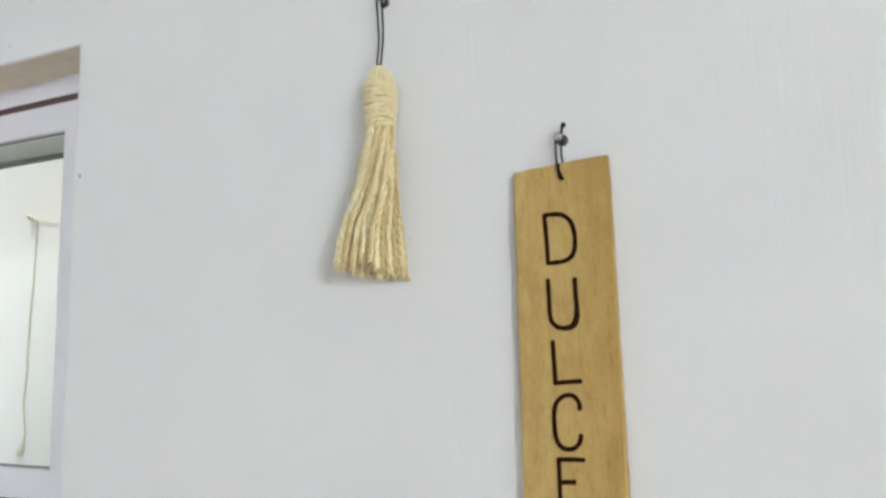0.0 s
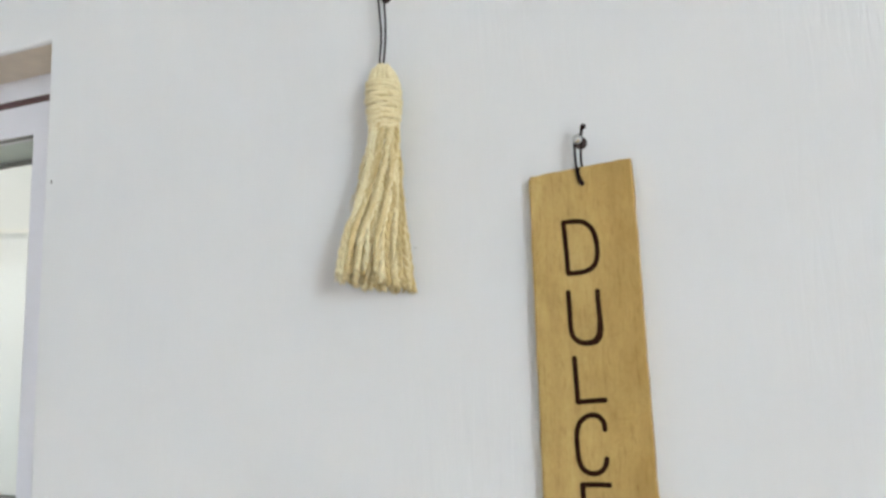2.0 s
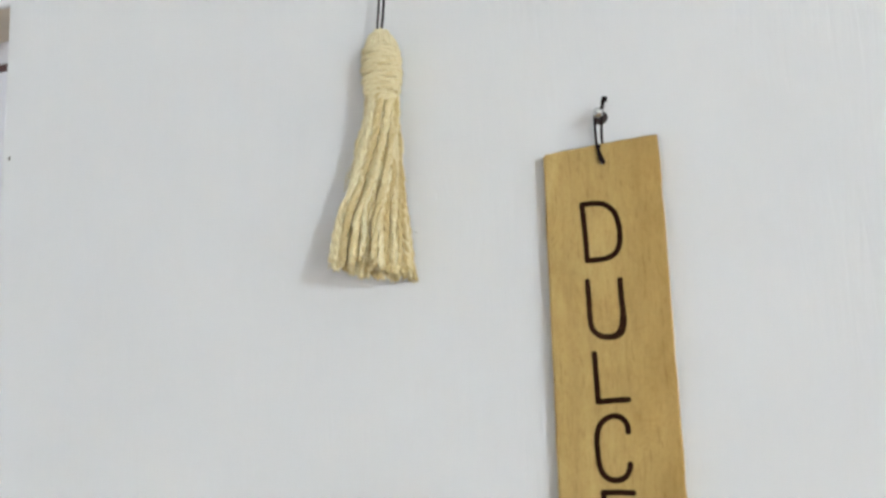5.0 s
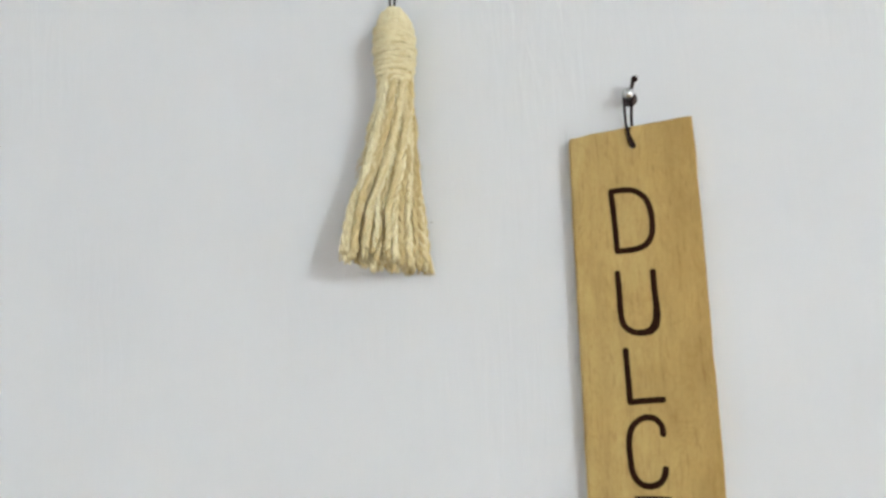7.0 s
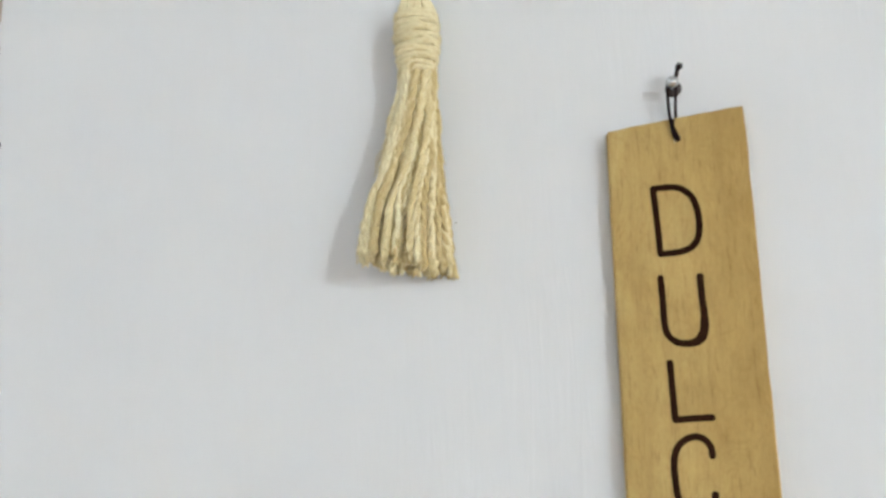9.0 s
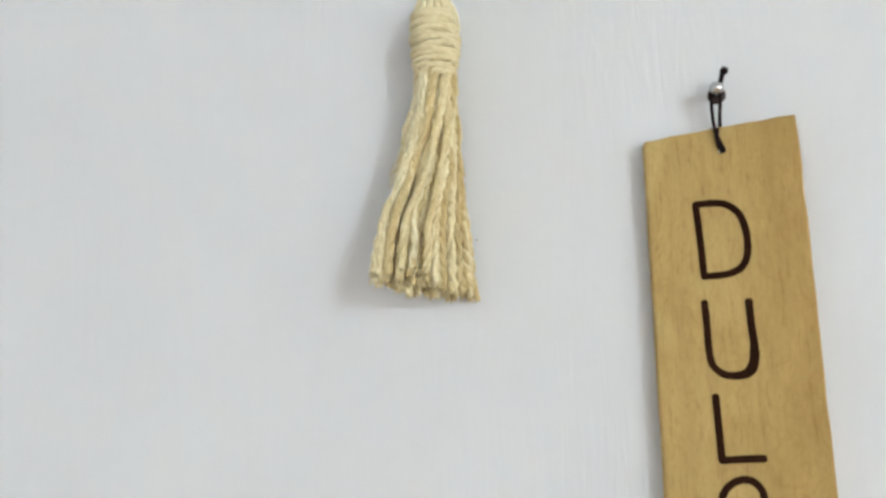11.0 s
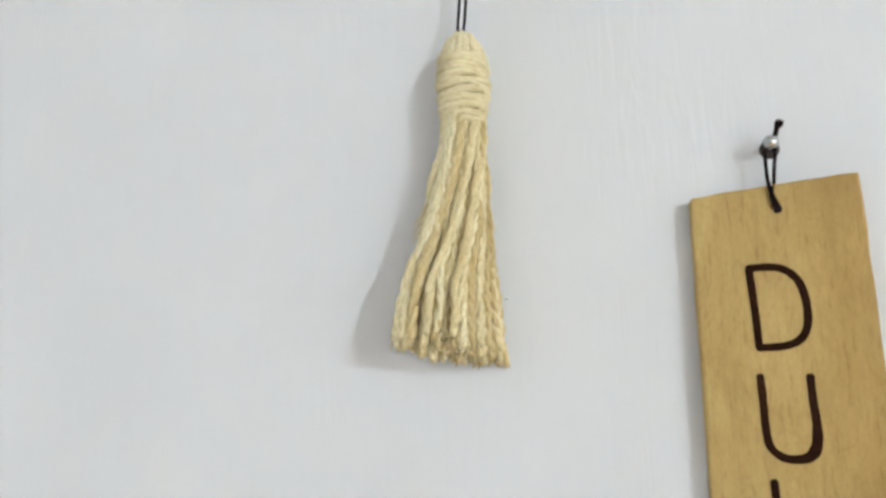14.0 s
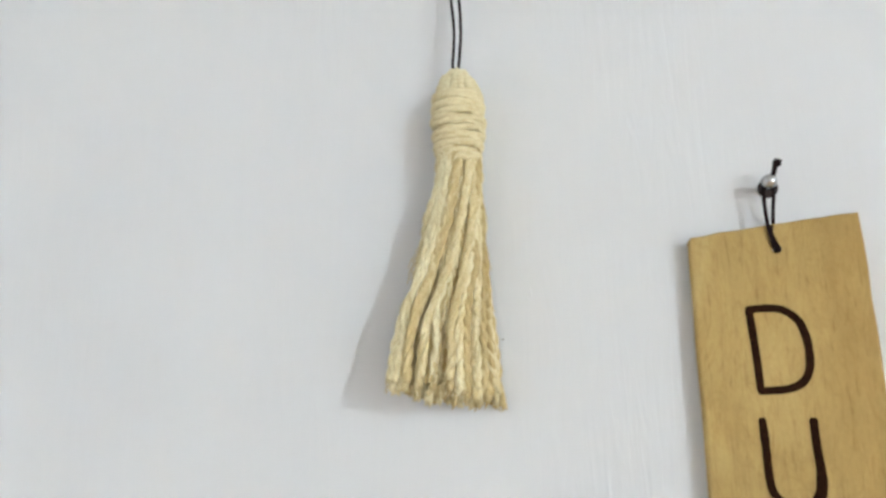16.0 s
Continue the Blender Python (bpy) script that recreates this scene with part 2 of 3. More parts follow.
tagged(mesh_object("floor", add_box(bmesh.new(), (X0, Y0, -0.05), (X1, -0.0005, 0.0)), FLOORING), "plain beige floor", "floor", kind="structure")

# ---- the window ----
window = thing("window_1", ((OPEN[0] + OPEN[1]) / 2, 0.09, OPEN[2]), "small white plastic casement window with maroon seal, closed", "window", kind="structure")
FY = 0.0650
SASH = (OPEN[0] + 0.034, OPEN[1] - 0.056, OPEN[2] + 0.034, 1.7297)
PANE = (OPEN[0] + 0.080, -0.6962, 1.2478, 1.6902)
bm = bmesh.new()
loop_in = add_ring(bm, OPEN, (SASH[0] - 0.0098, SASH[1] + 0.0098, SASH[2] - 0.0098, SASH[3] + 0.0098), FY, 0.1195)
soften(bm, loop_in, 0.001, 2)
part("window_frame", bm, PVC, window)
bm = bmesh.new()
add_ring(bm, (SASH[0] - 0.0095, SASH[1] + 0.0095, SASH[2] - 0.0095, SASH[3] + 0.0095), (SASH[0] + 0.0003, SASH[1] - 0.0003, SASH[2] + 0.0003, SASH[3] - 0.0003), FY + 0.0012, FY + 0.02)
part("seal", bm, SEAL, window, "dark maroon rubber seal")
bm = bmesh.new()
loop_in = add_ring(bm, SASH, PANE, FY, FY + 0.020)
soften(bm, loop_in, 0.0015, 2)
sash = part("sash", bm, PVC, window)
bm = bmesh.new()
add_ring(bm, (PANE[0] + 0.0003, PANE[1] - 0.0003, PANE[2] + 0.0003, PANE[3] - 0.0003), (PANE[0] + 0.0020, PANE[1] - 0.0020, PANE[2] + 0.0020, PANE[3] - 0.0020), FY + 0.004, FY + 0.008)
part("glazing_bead", bm, BEAD, sash, "thin dark rubber bead")
pane = part("pane", add_box(bmesh.new(), (PANE[0] + 0.0005, FY + 0.0085, PANE[2] + 0.0005), (PANE[1] - 0.0005, FY + 0.0125, PANE[3] - 0.0005)), GLASS, sash, "clear glass pane")
pane.visible_shadow = False

# ---- outside the window ----
FAR = 0.55
tagged(mesh_object("ground", add_box(bmesh.new(), (-300, -300, -0.25), (300, 300, -0.055)), GROUND), "grey concrete ground outside", "ground", kind="structure")
tagged(mesh_object("neighbour_wall", add_box(bmesh.new(), (-6, FAR, -0.054), (3.05, FAR + 0.2, 3.5)), PLASTER), "sunlit cream rendered wall across a narrow gap", "wall", kind="structure")


def hanging_cord():
    """A tan cord tied to a nail on the far wall, its end knotted and frayed, a thin strand led sideways."""
    y = FAR - 0.0024
    top = Vector((-1.392, y, 1.698))
    e = thing("hanging_cord", (top.x, FAR, top.z), "thin tan cord hanging from a nail with a frayed knotted end", "cord")
    bm = bmesh.new()
    add_lathe(bm, ((0.0016, -0.005), (0.0016, 0.012), (0.0034, 0.0122), (0.0030, 0.0135)), (top.x - 0.020, FAR, top.z + 0.010), "y", 14)
    part("nail", bm, BRASSY, e, "tan round-headed nail", True)
    bm = bmesh.new()
    turns = [2 * math.pi * k / 12 for k in range(49)]
    add_tube(bm, [(top.x - 0.026 + 0.014 * k / 48, FAR - 0.0046 + 0.0030 * math.cos(a), top.z + 0.011 - 0.004 * k / 48 + 0.0042 * math.sin(a)) for k, a in enumerate(turns)], 0.0017, 6)
    part("knot", bm, PALE_CORD, e, "cord wound round the nail", True)
    bm = bmesh.new()
    add_tube(bm, smooth_path(((top.x - 0.023, y, top.z + 0.010), (top.x - 0.008, y, top.z + 0.004), (top.x, y, top.z - 0.012), (top.x - 0.005, y, top.z - 0.15), (top.x - 0.012, y, top.z - 0.28), (top.x - 0.012, y, top.z - 0.36),
                              (top.x - 0.018, y, top.z - 0.415), (top.x - 0.010, y, top.z - 0.455), (top.x - 0.006, y, top.z - 0.478), (top.x - 0.012, y, top.z - 0.505))), 0.0016, 8, 2, 300, 0.3)
    part("cord", bm, PALE_CORD, e, "", True)
    bm = bmesh.new()
    for k in range(7):
        a = k / 6 - 0.5
        add_tube(bm, smooth_path(((top.x - 0.011 + a * 0.006, y, top.z - 0.502), (top.x - 0.016 + a * 0.012, y - 0.001, top.z - 0.516), (top.x - 0.024 + a * 0.016, y, top.z - 0.531))), 0.0020, 6)
    part("frayed_end", bm, PALE_CORD, e, "", True)
    bm = bmesh.new()
    add_tube(bm, smooth_path(((top.x - 0.012, y, top.z + 0.005), (top.x + 0.03, y, top.z - 0.001), (top.x + 0.09, y, top.z - 0.006), (top.x + 0.24, y, top.z - 0.014))), 0.0008, 6)
    part("side_strand", bm, PALE_CORD, e, "", True)


hanging_cord()


# ---- the lamp that lights the room ----
def pendant_lamp(at):
    x, y, z = at
    e = thing("pendant_lamp", (x, y, ZC), "white glass globe pendant lamp, switched on", "lamp")
    arc = [(0.07 * math.sin(math.pi * k / 16), -0.07 * math.cos(math.pi * k / 16)) for k in range(1, 17)]
    part("globe", add_lathe(bmesh.new(), arc[:-1], at, "z", 32), glow("lit_globe", (0.822, 0.955, 1.03), LAMP_STRENGTH), e, "lit white glass globe", True)
    part("cap", add_lathe(bmesh.new(), ((0.03, 0.0), (0.03, 0.03), (0.012, 0.045)), (x, y, z + 0.063), "z", 20), STEEL, e, "", True)
    part("flex", add_tube(bmesh.new(), ((x, y, z + 0.103), (x, y, ZC - 0.015)), 0.004), PVC, e, "", True)
    part("ceiling_rose", add_lathe(bmesh.new(), ((0.05, 0.0), (0.045, 0.02)), (x, y, ZC - 0.02), "z", 24), PVC, e, "", True)


pendant_lamp(LAMP_AT)


# ---- the two wall screws ----
def wall_screw(x, z):
    """A bright dome-headed screw standing out of a brown wall plug."""
    e = thing("wall_screw", (x, 0, z), "bright dome-headed steel screw in a brown wall plug", "screw", "wall screws")
    part("wall_plug", add_lathe(bmesh.new(), ((0.0051, -0.004), (0.0051, 0.0008), (0.0044, 0.0018), (0.0030, 0.0020)), (x, 0, z), "y", 24), PLUG, e, "brown plastic plug", True)
    part("shank", add_lathe(bmesh.new(), ((0.0019, 0.002), (0.0023, 0.004), (0.0019, 0.006), (0.0023, 0.008), (0.0019, 0.010), (0.0021, 0.0136)), (x, 0, z), "y", 16), STEEL, e, "", True)
    dome = [(0.0038 * math.cos(a), 0.0140 + 0.0037 * math.sin(a)) for a in (0, 0.3, 0.6, 0.9, 1.2, 1.45)]
    part("head", add_lathe(bmesh.new(), [(0.0030, 0.0130), (0.0037, 0.0133)] + dome, (x, 0, z), "y", 28), STEEL, e, "shiny domed head", True)
    return e


BOARD_NAIL, TASSEL_NAIL = (0.0014, 1.5650), (-0.1692, 1.7260)
wall_screw(*BOARD_NAIL)
wall_screw(*TASSEL_NAIL)


# ---- the wooden board with its burnt letters ----
BF, BB = -0.0095, -0.0015   # front and back of the board
HOLE = (0.0018, 1.5304)


def stroke(bm, points, width, steps=6, lift=0.0):
    """A flat stroke with rounded ends, slightly sunk into the board's face; points are (x, z)."""
    path = smooth_path([(x, 0, z) for x, z in points], steps)
    n, left, right = len(path), [], []
    for i, p in enumerate(path):
        way = (path[min(i + 1, n - 1)] - path[max(i - 1, 0)]).normalized()
        side = Vector((way.z, 0, -way.x))
        w = (width(i / (n - 1)) if callable(width) else width) / 2
        w *= 1 + 0.10 * noise.noise(p * 260)
        left.append(p + side * w), right.append(p - side * w)
    w0 = (left[0] - right[0]).length / 2
    w1 = (left[-1] - right[-1]).length / 2
    first, last = (path[0] - path[1]).normalized(), (path[-1] - path[-2]).normalized()
    head = [path[0] + first * w0 * 0.7 + (right[0] - path[0]) * 0.6, path[0] + first * w0 * 0.7 + (left[0] - path[0]) * 0.6]
    tail = [path[-1] + last * w1 * 0.7 + (left[-1] - path[-1]) * 0.6, path[-1] + last * w1 * 0.7 + (right[-1] - path[-1]) * 0.6]
    outline = left + tail + right[::-1] + head
    top = [bm.verts.new((q.x, BF - 0.00025 - lift, q.z)) for q in outline]
    low = [bm.verts.new((q.x, BF + 0.0004, q.z)) for q in outline]
    k = len(outline)
    for i in range(n - 1):
        bm.faces.new((top[i], top[i + 1], top[k - 3 - (i + 1)], top[k - 3 - i]))
    bm.faces.new((top[n - 1], top[n], top[n + 1], top[n + 2]))
    bm.faces.new((top[k - 1], top[0], top[k - 3], top[k - 2]))
    for i in range(k):
        j = (i + 1) % k
        bm.faces.new((top[i], top[j], low[j], low[i]))


def wooden_board():
    e = thing("wooden_sign", (0, 0, 1.54), "pale wooden board with burnt letters DULCE hanging on a dark cord", "sign")
    bm = bmesh.new()
    left = [(-0.0414 - 0.0008 * k / 24 + 0.0006 * noise.noise((0, k * 0.9, 3)), 1.5402 - 0.0026 * (k == 0) - 0.333 * k / 24) for k in range(25)]
    right = [(0.0409 + 0.0035 * k / 24 - 0.0006 * (k == 0) + 0.0008 * noise.noise((5, k * 0.8, 1)) + 0.0003 * noise.noise((9, k * 3.3, 1)), 1.5457 - 0.3385 * k / 24) for k in range(25)]
    top = [(left[0][0] + (right[0][0] - left[0][0]) * k / 10, 1.5402 + 0.0063 * k / 10 + 0.0007 * noise.noise((k * 1.3, 7, 2))) for k in range(1, 10)]
    corner = [(left[0][0] + 0.0009, 1.5390), (left[0][0] + 0.0028, 1.5402)]
    outline = left[::-1] + corner + top + right
    front = [bm.verts.new((x, BF, z)) for x, z in outline]
    back = [bm.verts.new((x, BB, z)) for x, z in outline]
    rim = [bm.verts.new((HOLE[0] + 0.0023 * math.cos(a), BF, HOLE[1] + 0.0023 * math.sin(a))) for a in [math.pi * k / 6 for k in range(12)]]
    rim_back = [bm.verts.new((v.co.x, BB, v.co.z)) for v in rim]
    n = len(outline)
    walls = []
    for i in range(n):
        j = (i + 1) % n
        walls.append(bm.faces.new((front[i], front[j], back[j], back[i])))
    for i in range(12):
        j = (i + 1) % 12
        bm.faces.new((rim[i], rim[j], rim_back[j], rim_back[i]))
    for outer, inner in ((front, rim), (back, rim_back)):
        edges = [bm.edges.get((outer[i], outer[(i + 1) % n])) for i in range(n)] + [bm.edges.get((inner[i], inner[(i + 1) % 12])) for i in range(12)]
        bmesh.ops.triangle_fill(bm, edges=edges, use_beauty=True)
    border = [bm.edges.get((front[i], front[(i + 1) % n])) for i in range(n)]
    worn = [g for g in border if all(v.co.x < -0.0402 for v in g.verts)]
    crisp = [g for g in border if g not in worn]
    bmesh.ops.bevel(bm, geom=worn, offset=0.0029, segments=6, affect="EDGES", profile=0.5)
    crisp = [g for g in crisp if g.is_valid]
    bmesh.ops.bevel(bm, geom=crisp, offset=0.0011, segments=3, affect="EDGES", profile=0.5)
    part("board", bm, WOOD, e)
    for label, strokes in LETTERS:
        bm = bmesh.new()
        for layer, (points, width, steps) in enumerate(strokes):
            stroke(bm, points, width, steps, 0.00012 * layer)
        part("letter", bm, BURNT, e, label)
    # the cord: a loop from the screw's shank down through the hole, with a knot standing up
    x, z = BOARD_NAIL
    bm = bmesh.new()
    loop = smooth_path(((HOLE[0], BB - 0.003, HOLE[1] - 0.0005), (HOLE[0] + 0.0003, BF - 0.0004, HOLE[1] - 0.0012), (HOLE[0] - 0.0016, BF - 0.0013, HOLE[1] + 0.0018),
                        (-0.0012, BF - 0.0013, 1.5425), (-0.0018, BF - 0.0012, 1.5500), (x - 0.0031, -0.0112, z - 0.002), (x - 0.0024, -0.0108, z + 0.0024), (x + 0.0002, -0.0106, z + 0.0031),
                        (x + 0.0024, -0.0106, z + 0.0020), (x + 0.0020, -0.0106, z - 0.003), (0.0022, -0.0085, 1.5520), (0.0018, -0.0040, 1.5462), (0.0017, BB + 0.0004, 1.5425), (HOLE[0], BB + 0.0004, HOLE[1] + 0.001), (HOLE[0], BB - 0.003, HOLE[1] + 0.0004)), 8)
    add_tube(bm, loop, 0.00095, 8, 3, 900, 0.1)
    add_tube(bm, smooth_path(((0.0004, BF - 0.0006, 1.5424), (-0.0002, BF - 0.0013, 1.5385), (HOLE[0] - 0.0002, BF - 0.0014, HOLE[1] + 0.0026), (HOLE[0] + 0.0010, BF - 0.0005, HOLE[1] - 0.0004), (HOLE[0] + 0.0008, BB - 0.004, HOLE[1] - 0.0004)), 8), 0.0010, 8, 3, 900, 0.1)
    cord = part("hanging_loop", bm, TWINE, e, "dark brown waxed cord loop", True)
    bm = bmesh.new()
    add_tube(bm, smooth_path(((x + 0.0018, -0.0108, z + 0.0020), (x + 0.0030, -0.0125, z + 0.0055), (x + 0.0036, -0.0130, z + 0.0078), (x + 0.0048, -0.0130, z + 0.0098), (x + 0.0054, -0.0130, z + 0.0108))),
             lambda s: 0.0013 + 0.0011 * math.exp(-((s - 0.74) / 0.18) ** 2), 8)
    for dx, dz in ((-0.0010, 0.0024), (0.0008, 0.0020), (0.0022, 0.0008), (0.0016, -0.0010)):
        add_tube(bm, ((x + 0.0048, -0.0130, z + 0.0096), (x + 0.0050 + dx * 0.6, -0.0134, z + 0.0098 + dz * 0.6), (x + 0.0050 + dx, -0.0134, z + 0.0098 + dz)), lambda s: 0.0008 - 0.0004 * s, 6)
    part("knot", bm, TWINE, cord, "", True)


W = 0.0039
LETTERS = (
    ("burnt letter D", ((((-0.0144, 1.4998), (-0.0136, 1.4859), (-0.0130, 1.4733), (-0.0127, 1.4602)), W, 4),
                        (((-0.0146, 1.5002), (-0.0060, 1.5004), (0.0011, 1.4991), (0.0071, 1.4941), (0.0099, 1.4871), (0.0109, 1.4780), (0.0099, 1.4690), (0.0061, 1.4631), (-0.0010, 1.4603), (-0.0128, 1.4597)), W, 6))),
    ("burnt letter U", ((((-0.0135, 1.4456), (-0.0131, 1.4326), (-0.0130, 1.4205), (-0.0118, 1.4119), (-0.0070, 1.4069), (-0.0010, 1.4057), (0.0053, 1.4070), (0.0089, 1.4121), (0.0099, 1.4216), (0.0093, 1.4327), (0.0091, 1.4453)),
                         lambda s: W + 0.0013 * math.exp(-((s - 0.66) / 0.15) ** 2), 6),)),
    ("burnt letter L", ((((-0.0114, 1.3949), (-0.0110, 1.3792), (-0.0106, 1.3617)), W, 5), (((-0.0108, 1.3615), (0.0001, 1.3624), (0.0103, 1.3630)), W, 5))),
    ("burnt letter C", ((((0.0085, 1.3411), (0.0079, 1.3467), (0.0036, 1.3513), (-0.0030, 1.3515), (-0.0096, 1.3468), (-0.0126, 1.3389), (-0.0128, 1.3279), (-0.0116, 1.3168), (-0.0075, 1.3108), (-0.0015, 1.3092), (0.0047, 1.3114), (0.0079, 1.3164), (0.0087, 1.3204)), W, 5),)),
    ("burnt letter E", ((((-0.0104, 1.3009), (-0.0104, 1.2836), (-0.0104, 1.2644)), W, 5), (((-0.0106, 1.3009), (0.0001, 1.3014), (0.0099, 1.3014)), W, 4),
                        (((-0.0106, 1.2832), (0.0019, 1.2839)), W, 4), (((-0.0106, 1.2642), (0.0001, 1.2645), (0.0101, 1.2650)), W, 4))),
)
wooden_board()


# ---- the jute tassel ----
def steps_between(s, values):
    """Reads a row of evenly spaced values at 0..1."""
    f = min(max(s, 0.0), 1.0) * (len(values) - 1)
    i = min(int(f), len(values) - 2)
    return values[i] + (values[i + 1] - values[i]) * (f - i)


SKIRT_LEFT = (0.0112, 0.0120, 0.0138, 0.0172, 0.0212, 0.0252, 0.0290, 0.0322, 0.0344)
SKIRT_RIGHT = (0.0110, 0.0114, 0.0118, 0.0122, 0.0128, 0.0142, 0.0156, 0.0168, 0.0174)


def tassel():
    rng = random.Random(7)
    cx, cy = -0.1649, -0.0195
    e = thing("jute_tassel", (cx, 0, 1.6532), "natural jute tassel hanging from a dark cord loop", "tassel")

    def head(z):
        """Half width of the head at a height."""
        return steps_between((1.6530 - z) / 0.0580, (0.0034, 0.0094, 0.0123, 0.0142, 0.0150, 0.0152, 0.0151, 0.0147, 0.0141, 0.0134, 0.0128))

    def skirt(u, v, s):
        """A place in the skirt: u to the right, v towards the wall, s down; it flares out to one side and away from the wall."""
        wide = steps_between(s, SKIRT_RIGHT if u > 0 else SKIRT_LEFT)
        deep = 0.0112 + 0.0026 * s
        return cx + 0.0006 + u * wide, cy - 0.0085 * s + deep * v + (0.0215 if u > 0 else 0.0160) * u * s ** 1.2

    # folded strands over the crown, parted in the middle where the cord goes in
    bm = bmesh.new()
    for k in range(15):
        a = 2 * math.pi * k / 15 + 0.21
        pts = []
        for i in range(11):
            z = 1.6522 - 0.0190 * (i / 10) ** 1.4
            r = head(z) - 0.0020 + 0.0004 * math.sin(7 * a)
            pts.append((cx + r * math.cos(a) + 0.0004 * math.sin(3 * a + i), cy + 0.95 * r * math.sin(a), z + 0.0008 * math.sin(5 * a)))
        add_tube(bm, pts, lambda q, w=k: 0.0025 + 0.0004 * noise.noise((w * 3.1, q * 4, 1)), 8, 2, 420, 0.14, start=k)
    add_lathe(bm, [(head(1.6512 - 0.055 * k / 10) - 0.0026, 1.6512 - 0.055 * k / 10) for k in range(11)], (cx, cy, 0), "z", 20)
    part("crown", bm, JUTE_WRAP, e, "folded jute strands over the top", True)
    # the wrapped binding: two passes of flat twine that cross unevenly
    bm = bmesh.new()
    for turns, top, low, lean, size, start in ((8.4, 1.6385, 1.5960, 0.0030, 0.0026, 0.7), (4.6, 1.6350, 1.5985, -0.0042, 0.0024, 2.1), (1.6, 1.5972, 1.5942, 0.0004, 0.0021, 0.0)):
        count = int(turns * 36)
        pts = []
        for i in range(count + 1):
            q = i / count
            a = 2 * math.pi * turns * q + start
            z = top + (low - top) * q + lean * math.sin(a + 0.5) * math.sin(math.pi * min(1, q * 1.1)) + 0.0009 * noise.noise((a * 0.45, start, 8))
            r = head(z) - 0.0012 + 0.0007 * noise.noise((a * 0.6, 3, start)) + 0.0005 * (start > 1)
            pts.append((cx + 0.0004 + r * math.cos(a), cy + 0.95 * r * math.sin(a), z))
        add_tube(bm, pts, lambda q, w=start, r=size: r * (1 + 0.22 * noise.noise((q * 34, 1, w))), 8, 3, 150, 0.07)
    part("binding", bm, JUTE_WRAP, e, "jute twine wrapped round the neck", True)
    # the skirt of loosely twisted strands
    for k in range(104):
        shell = k < 36
        rad = rng.uniform(0.88, 1.0) if shell else math.sqrt(rng.uniform(0.03, 0.50))
        ang = k * 2.39996 + rng.uniform(-0.15, 0.15)
        u, v = rad * math.cos(ang), rad * math.sin(ang)
        seed = rng.random() * 50
        end = 1.4606 + 0.0052 * max(0.0, -v) - 0.0056 * max(0.0, v) - 0.0062 * max(0.0, u) ** 1.5 + 0.0040 * max(0.0, -u) + rng.uniform(-0.0036, 0.0036)
        end += 0.0058 * math.exp(-((u + 0.30) / 0.16) ** 2) * (v < -0.3) + 0.0026 * (u > 0.5)
        swirl = rng.uniform(1.0, 1.7)
        hook = rng.uniform(-0.0024, 0.0024)
        pts = []
        for i in range(41):
            s = i / 40
            a = ang + swirl * (1 - min(1.0, s / 0.8)) ** 1.2
            x, y = skirt(rad * math.cos(a), rad * math.sin(a), s)
            wav = 0.0021 * (0.35 + s) * (1.4 - s)
            x += wav * (noise.noise((seed, s * 5, 0)) * 1.6 + 0.6 * noise.noise((seed, s * 13, 2))) + hook * max(0.0, (s - 0.88) / 0.12) ** 2
            y += wav * noise.noise((seed, s * 5, 9)) * 1.2
            pts.append((x, min(y, -0.0032), 1.6020 + (end - 1.6020) * s))
        size = rng.uniform(0.0021, 0.0027) if shell else rng.uniform(0.0018, 0.0023)
        turn = rng.uniform(260, 420) * rng.choice((1, 1, 1, -1))
        bm = bmesh.new()
        dense = smooth_path(pts, 2)
        for ply in (0.0, math.pi):
            twisted = []
            for i, p in enumerate(dense):
                a = seed + ply + turn * (dense[0].z - p.z) + 2.2 * noise.noise((seed, i * 0.06, 3))
                r = size * (0.37 + 0.20 * noise.noise((seed, i * 0.11, 6)))
                q = p + Vector((math.cos(a) * r, math.sin(a) * r, 0))
                q.y = min(q.y, -0.0022)
                twisted.append(q)
            add_tube(bm, twisted, lambda s, q=size, w=seed + ply: q * (0.72 + 0.05 * s + 0.20 * noise.noise((w, s * 14, 5))) * (1 + 0.10 * max(0, (s - 0.9) / 0.1) - 0.28 * max(0, (s - 0.985) / 0.015)), 8)
        tip = Vector(pts[-1])
        for f in range(5):
            a = rng.uniform(0, 6.28)
            way = Vector((math.cos(a) * 0.6, math.sin(a) * 0.4, -1)) * rng.uniform(0.0006, 0.0024)
            base = tip + Vector((math.cos(a), math.sin(a), 0)) * size * 0.5
            far = base + way
            far.y = min(far.y, -0.001)
            add_tube(bm, (base + Vector((0, 0, 0.002)), base, far), lambda s: 0.0007 - 0.0004 * s, 4)
        part("strand", bm, JUTE, e, "", True)
    # stray fibres, with one loose wisp half way down
    bm = bmesh.new()
    for k in range(110):
        wisp = k < 22
        s = rng.uniform(0.40, 0.52) if wisp else rng.uniform(0.15, 1.0)
        side = -1 if wisp else rng.choice((-1, 1))
        x, y = skirt(side * 0.97, rng.uniform(-0.5, 0.4), s)
        z = 1.6042 - 0.14 * s
        out = rng.uniform(0.003, 0.009) if wisp else rng.uniform(0.0, 0.004)
        add_tube(bm, smooth_path(((x - side * 0.003, y, z), (x + side * out * 0.6, y - 0.002, z - 0.005), (x + side * out, y, z - rng.uniform(0.006, 0.013))), 4), 0.00022, 4)
    loose = part("fibre_fuzz", bm, JUTE, e, "fine loose jute fibres")
    tagged(loose, kind="stuff")
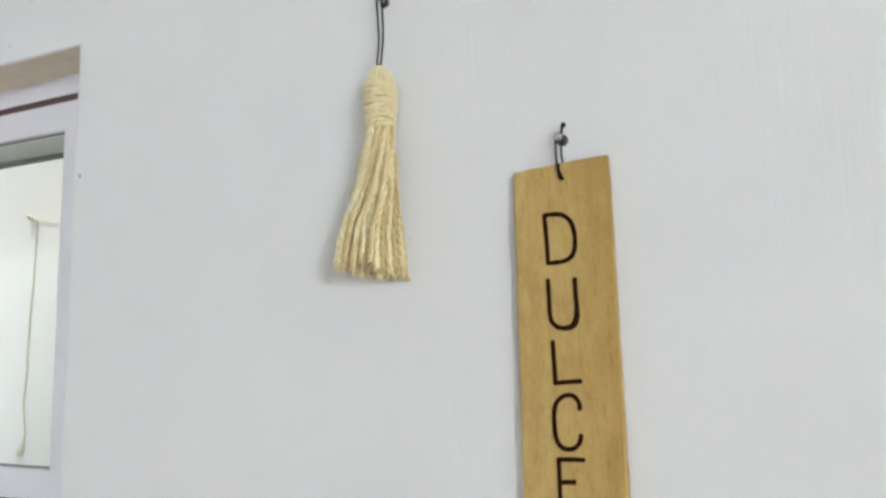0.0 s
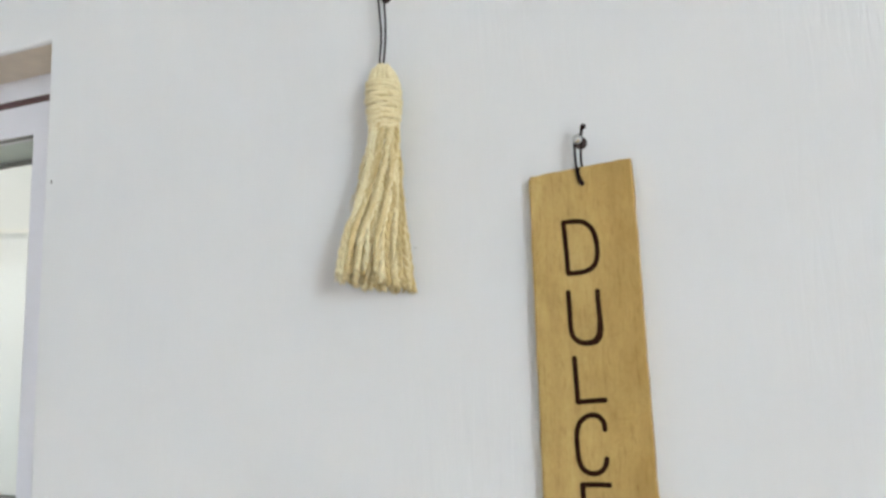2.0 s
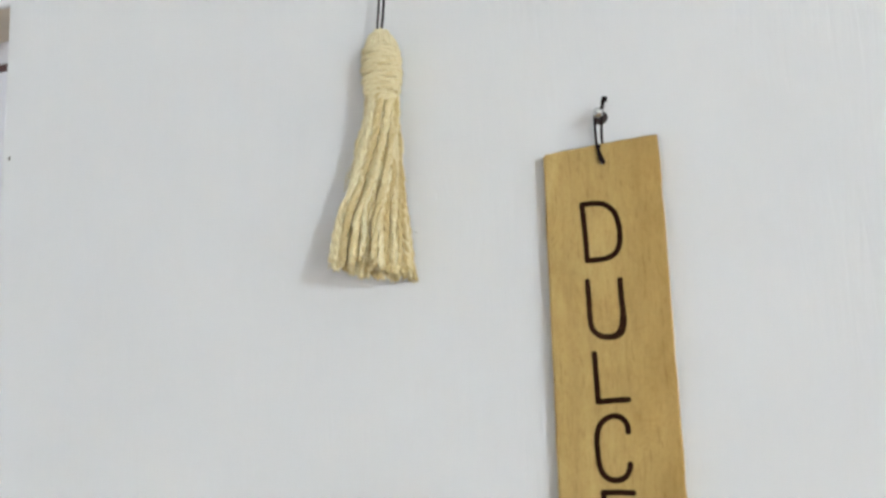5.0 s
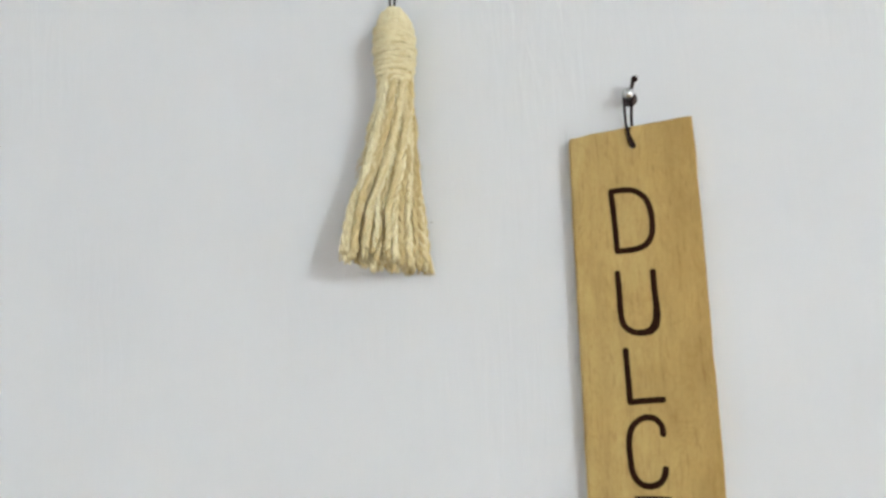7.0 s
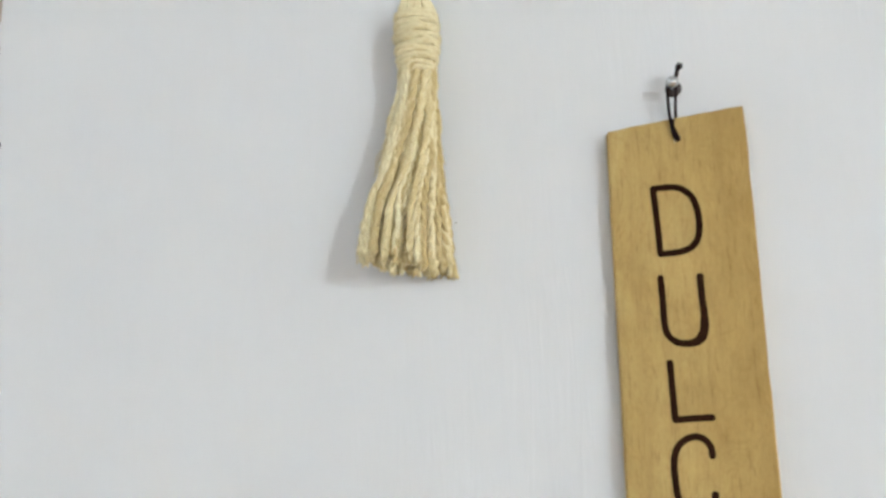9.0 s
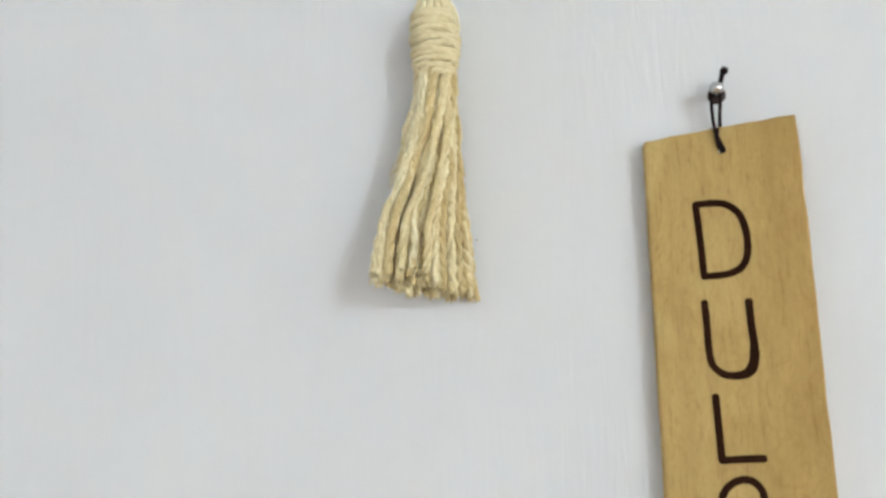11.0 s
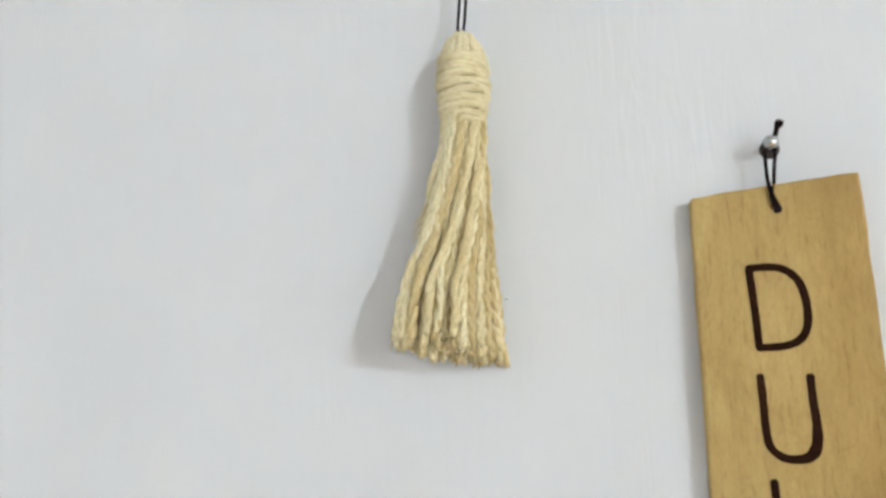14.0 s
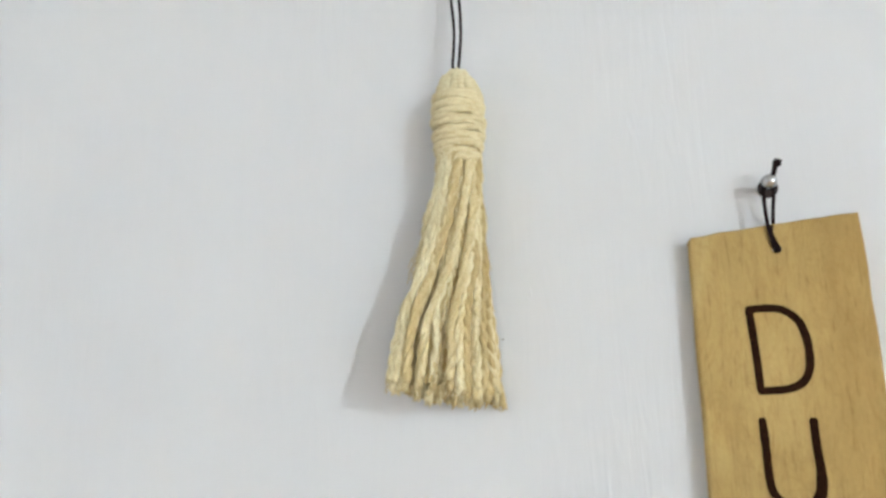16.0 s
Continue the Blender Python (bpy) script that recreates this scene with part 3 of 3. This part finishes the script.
    # the loop
    x, z = TASSEL_NAIL
    bm = bmesh.new()
    lo = 1.6548
    loop = smooth_path(((cx - 0.0004, -0.0212, lo - 0.0014), (cx - 0.0014, -0.0211, lo - 0.0002), (cx - 0.0020, -0.0205, lo + 0.004), (cx - 0.0023, -0.0165, lo + 0.030), (x - 0.0029, -0.0112, z - 0.003), (x - 0.0022, -0.0106, z + 0.0026),
                        (x, -0.0104, z + 0.0034), (x + 0.0024, -0.0106, z + 0.0024), (x + 0.0029, -0.0112, z - 0.003), (cx + 0.0021, -0.0165, lo + 0.030), (cx + 0.0019, -0.0205, lo + 0.004), (cx + 0.0011, -0.0211, lo - 0.0002),
                        (cx + 0.0003, -0.0213, lo - 0.0015), (cx + 0.0012, -0.0200, lo - 0.0032), (cx + 0.0030, -0.0215, lo - 0.0062)), 9)
    add_tube(bm, loop, 0.00095, 8, 3, 900, 0.1)
    part("hanging_loop", bm, TWINE, e, "dark brown waxed cord loop", True)


tassel()


# ---- small marks on the wall ----
def wall_mark(x, z, w, h, label, mat):
    bm = bmesh.new()
    ring = []
    for k in range(10):
        a = 2 * math.pi * k / 10
        r = 1 + 0.35 * noise.noise((x * 40, k * 1.1, z * 30))
        ring.append((x + w * r * math.cos(a), z + h * r * math.sin(a)))
    outer = [bm.verts.new((p, -0.00005, q)) for p, q in ring]
    inner = [bm.verts.new((x + (p - x) * 0.6, -0.0005, z + (q - z) * 0.6)) for p, q in ring]
    bm.faces.new(inner)
    for i in range(10):
        bm.faces.new((outer[i], outer[(i + 1) % 10], inner[(i + 1) % 10], inner[i]))
    tagged(mesh_object("wall_mark", bm, mat, True), label, "mark")


wall_mark(-0.7205, 1.7890, 0.0009, 0.0009, "tiny grey speck on the white wall", SMUDGE)
wall_mark(-0.1463, 1.4922, 0.0010, 0.0004, "tiny faint brown speck on the white wall", FAINT)
wall_mark(-0.2037, 1.5416, 0.0026, 0.0050, "small raised paint chip on the white wall", PAINT)
wall_mark(-0.5826, 1.6017, 0.0012, 0.0026, "small dark brown speck on the white wall", SMUDGE)
wall_mark(-0.1290, 1.5180, 0.0007, 0.0036, "short raised brush ridge in the white wall paint", PAINT)
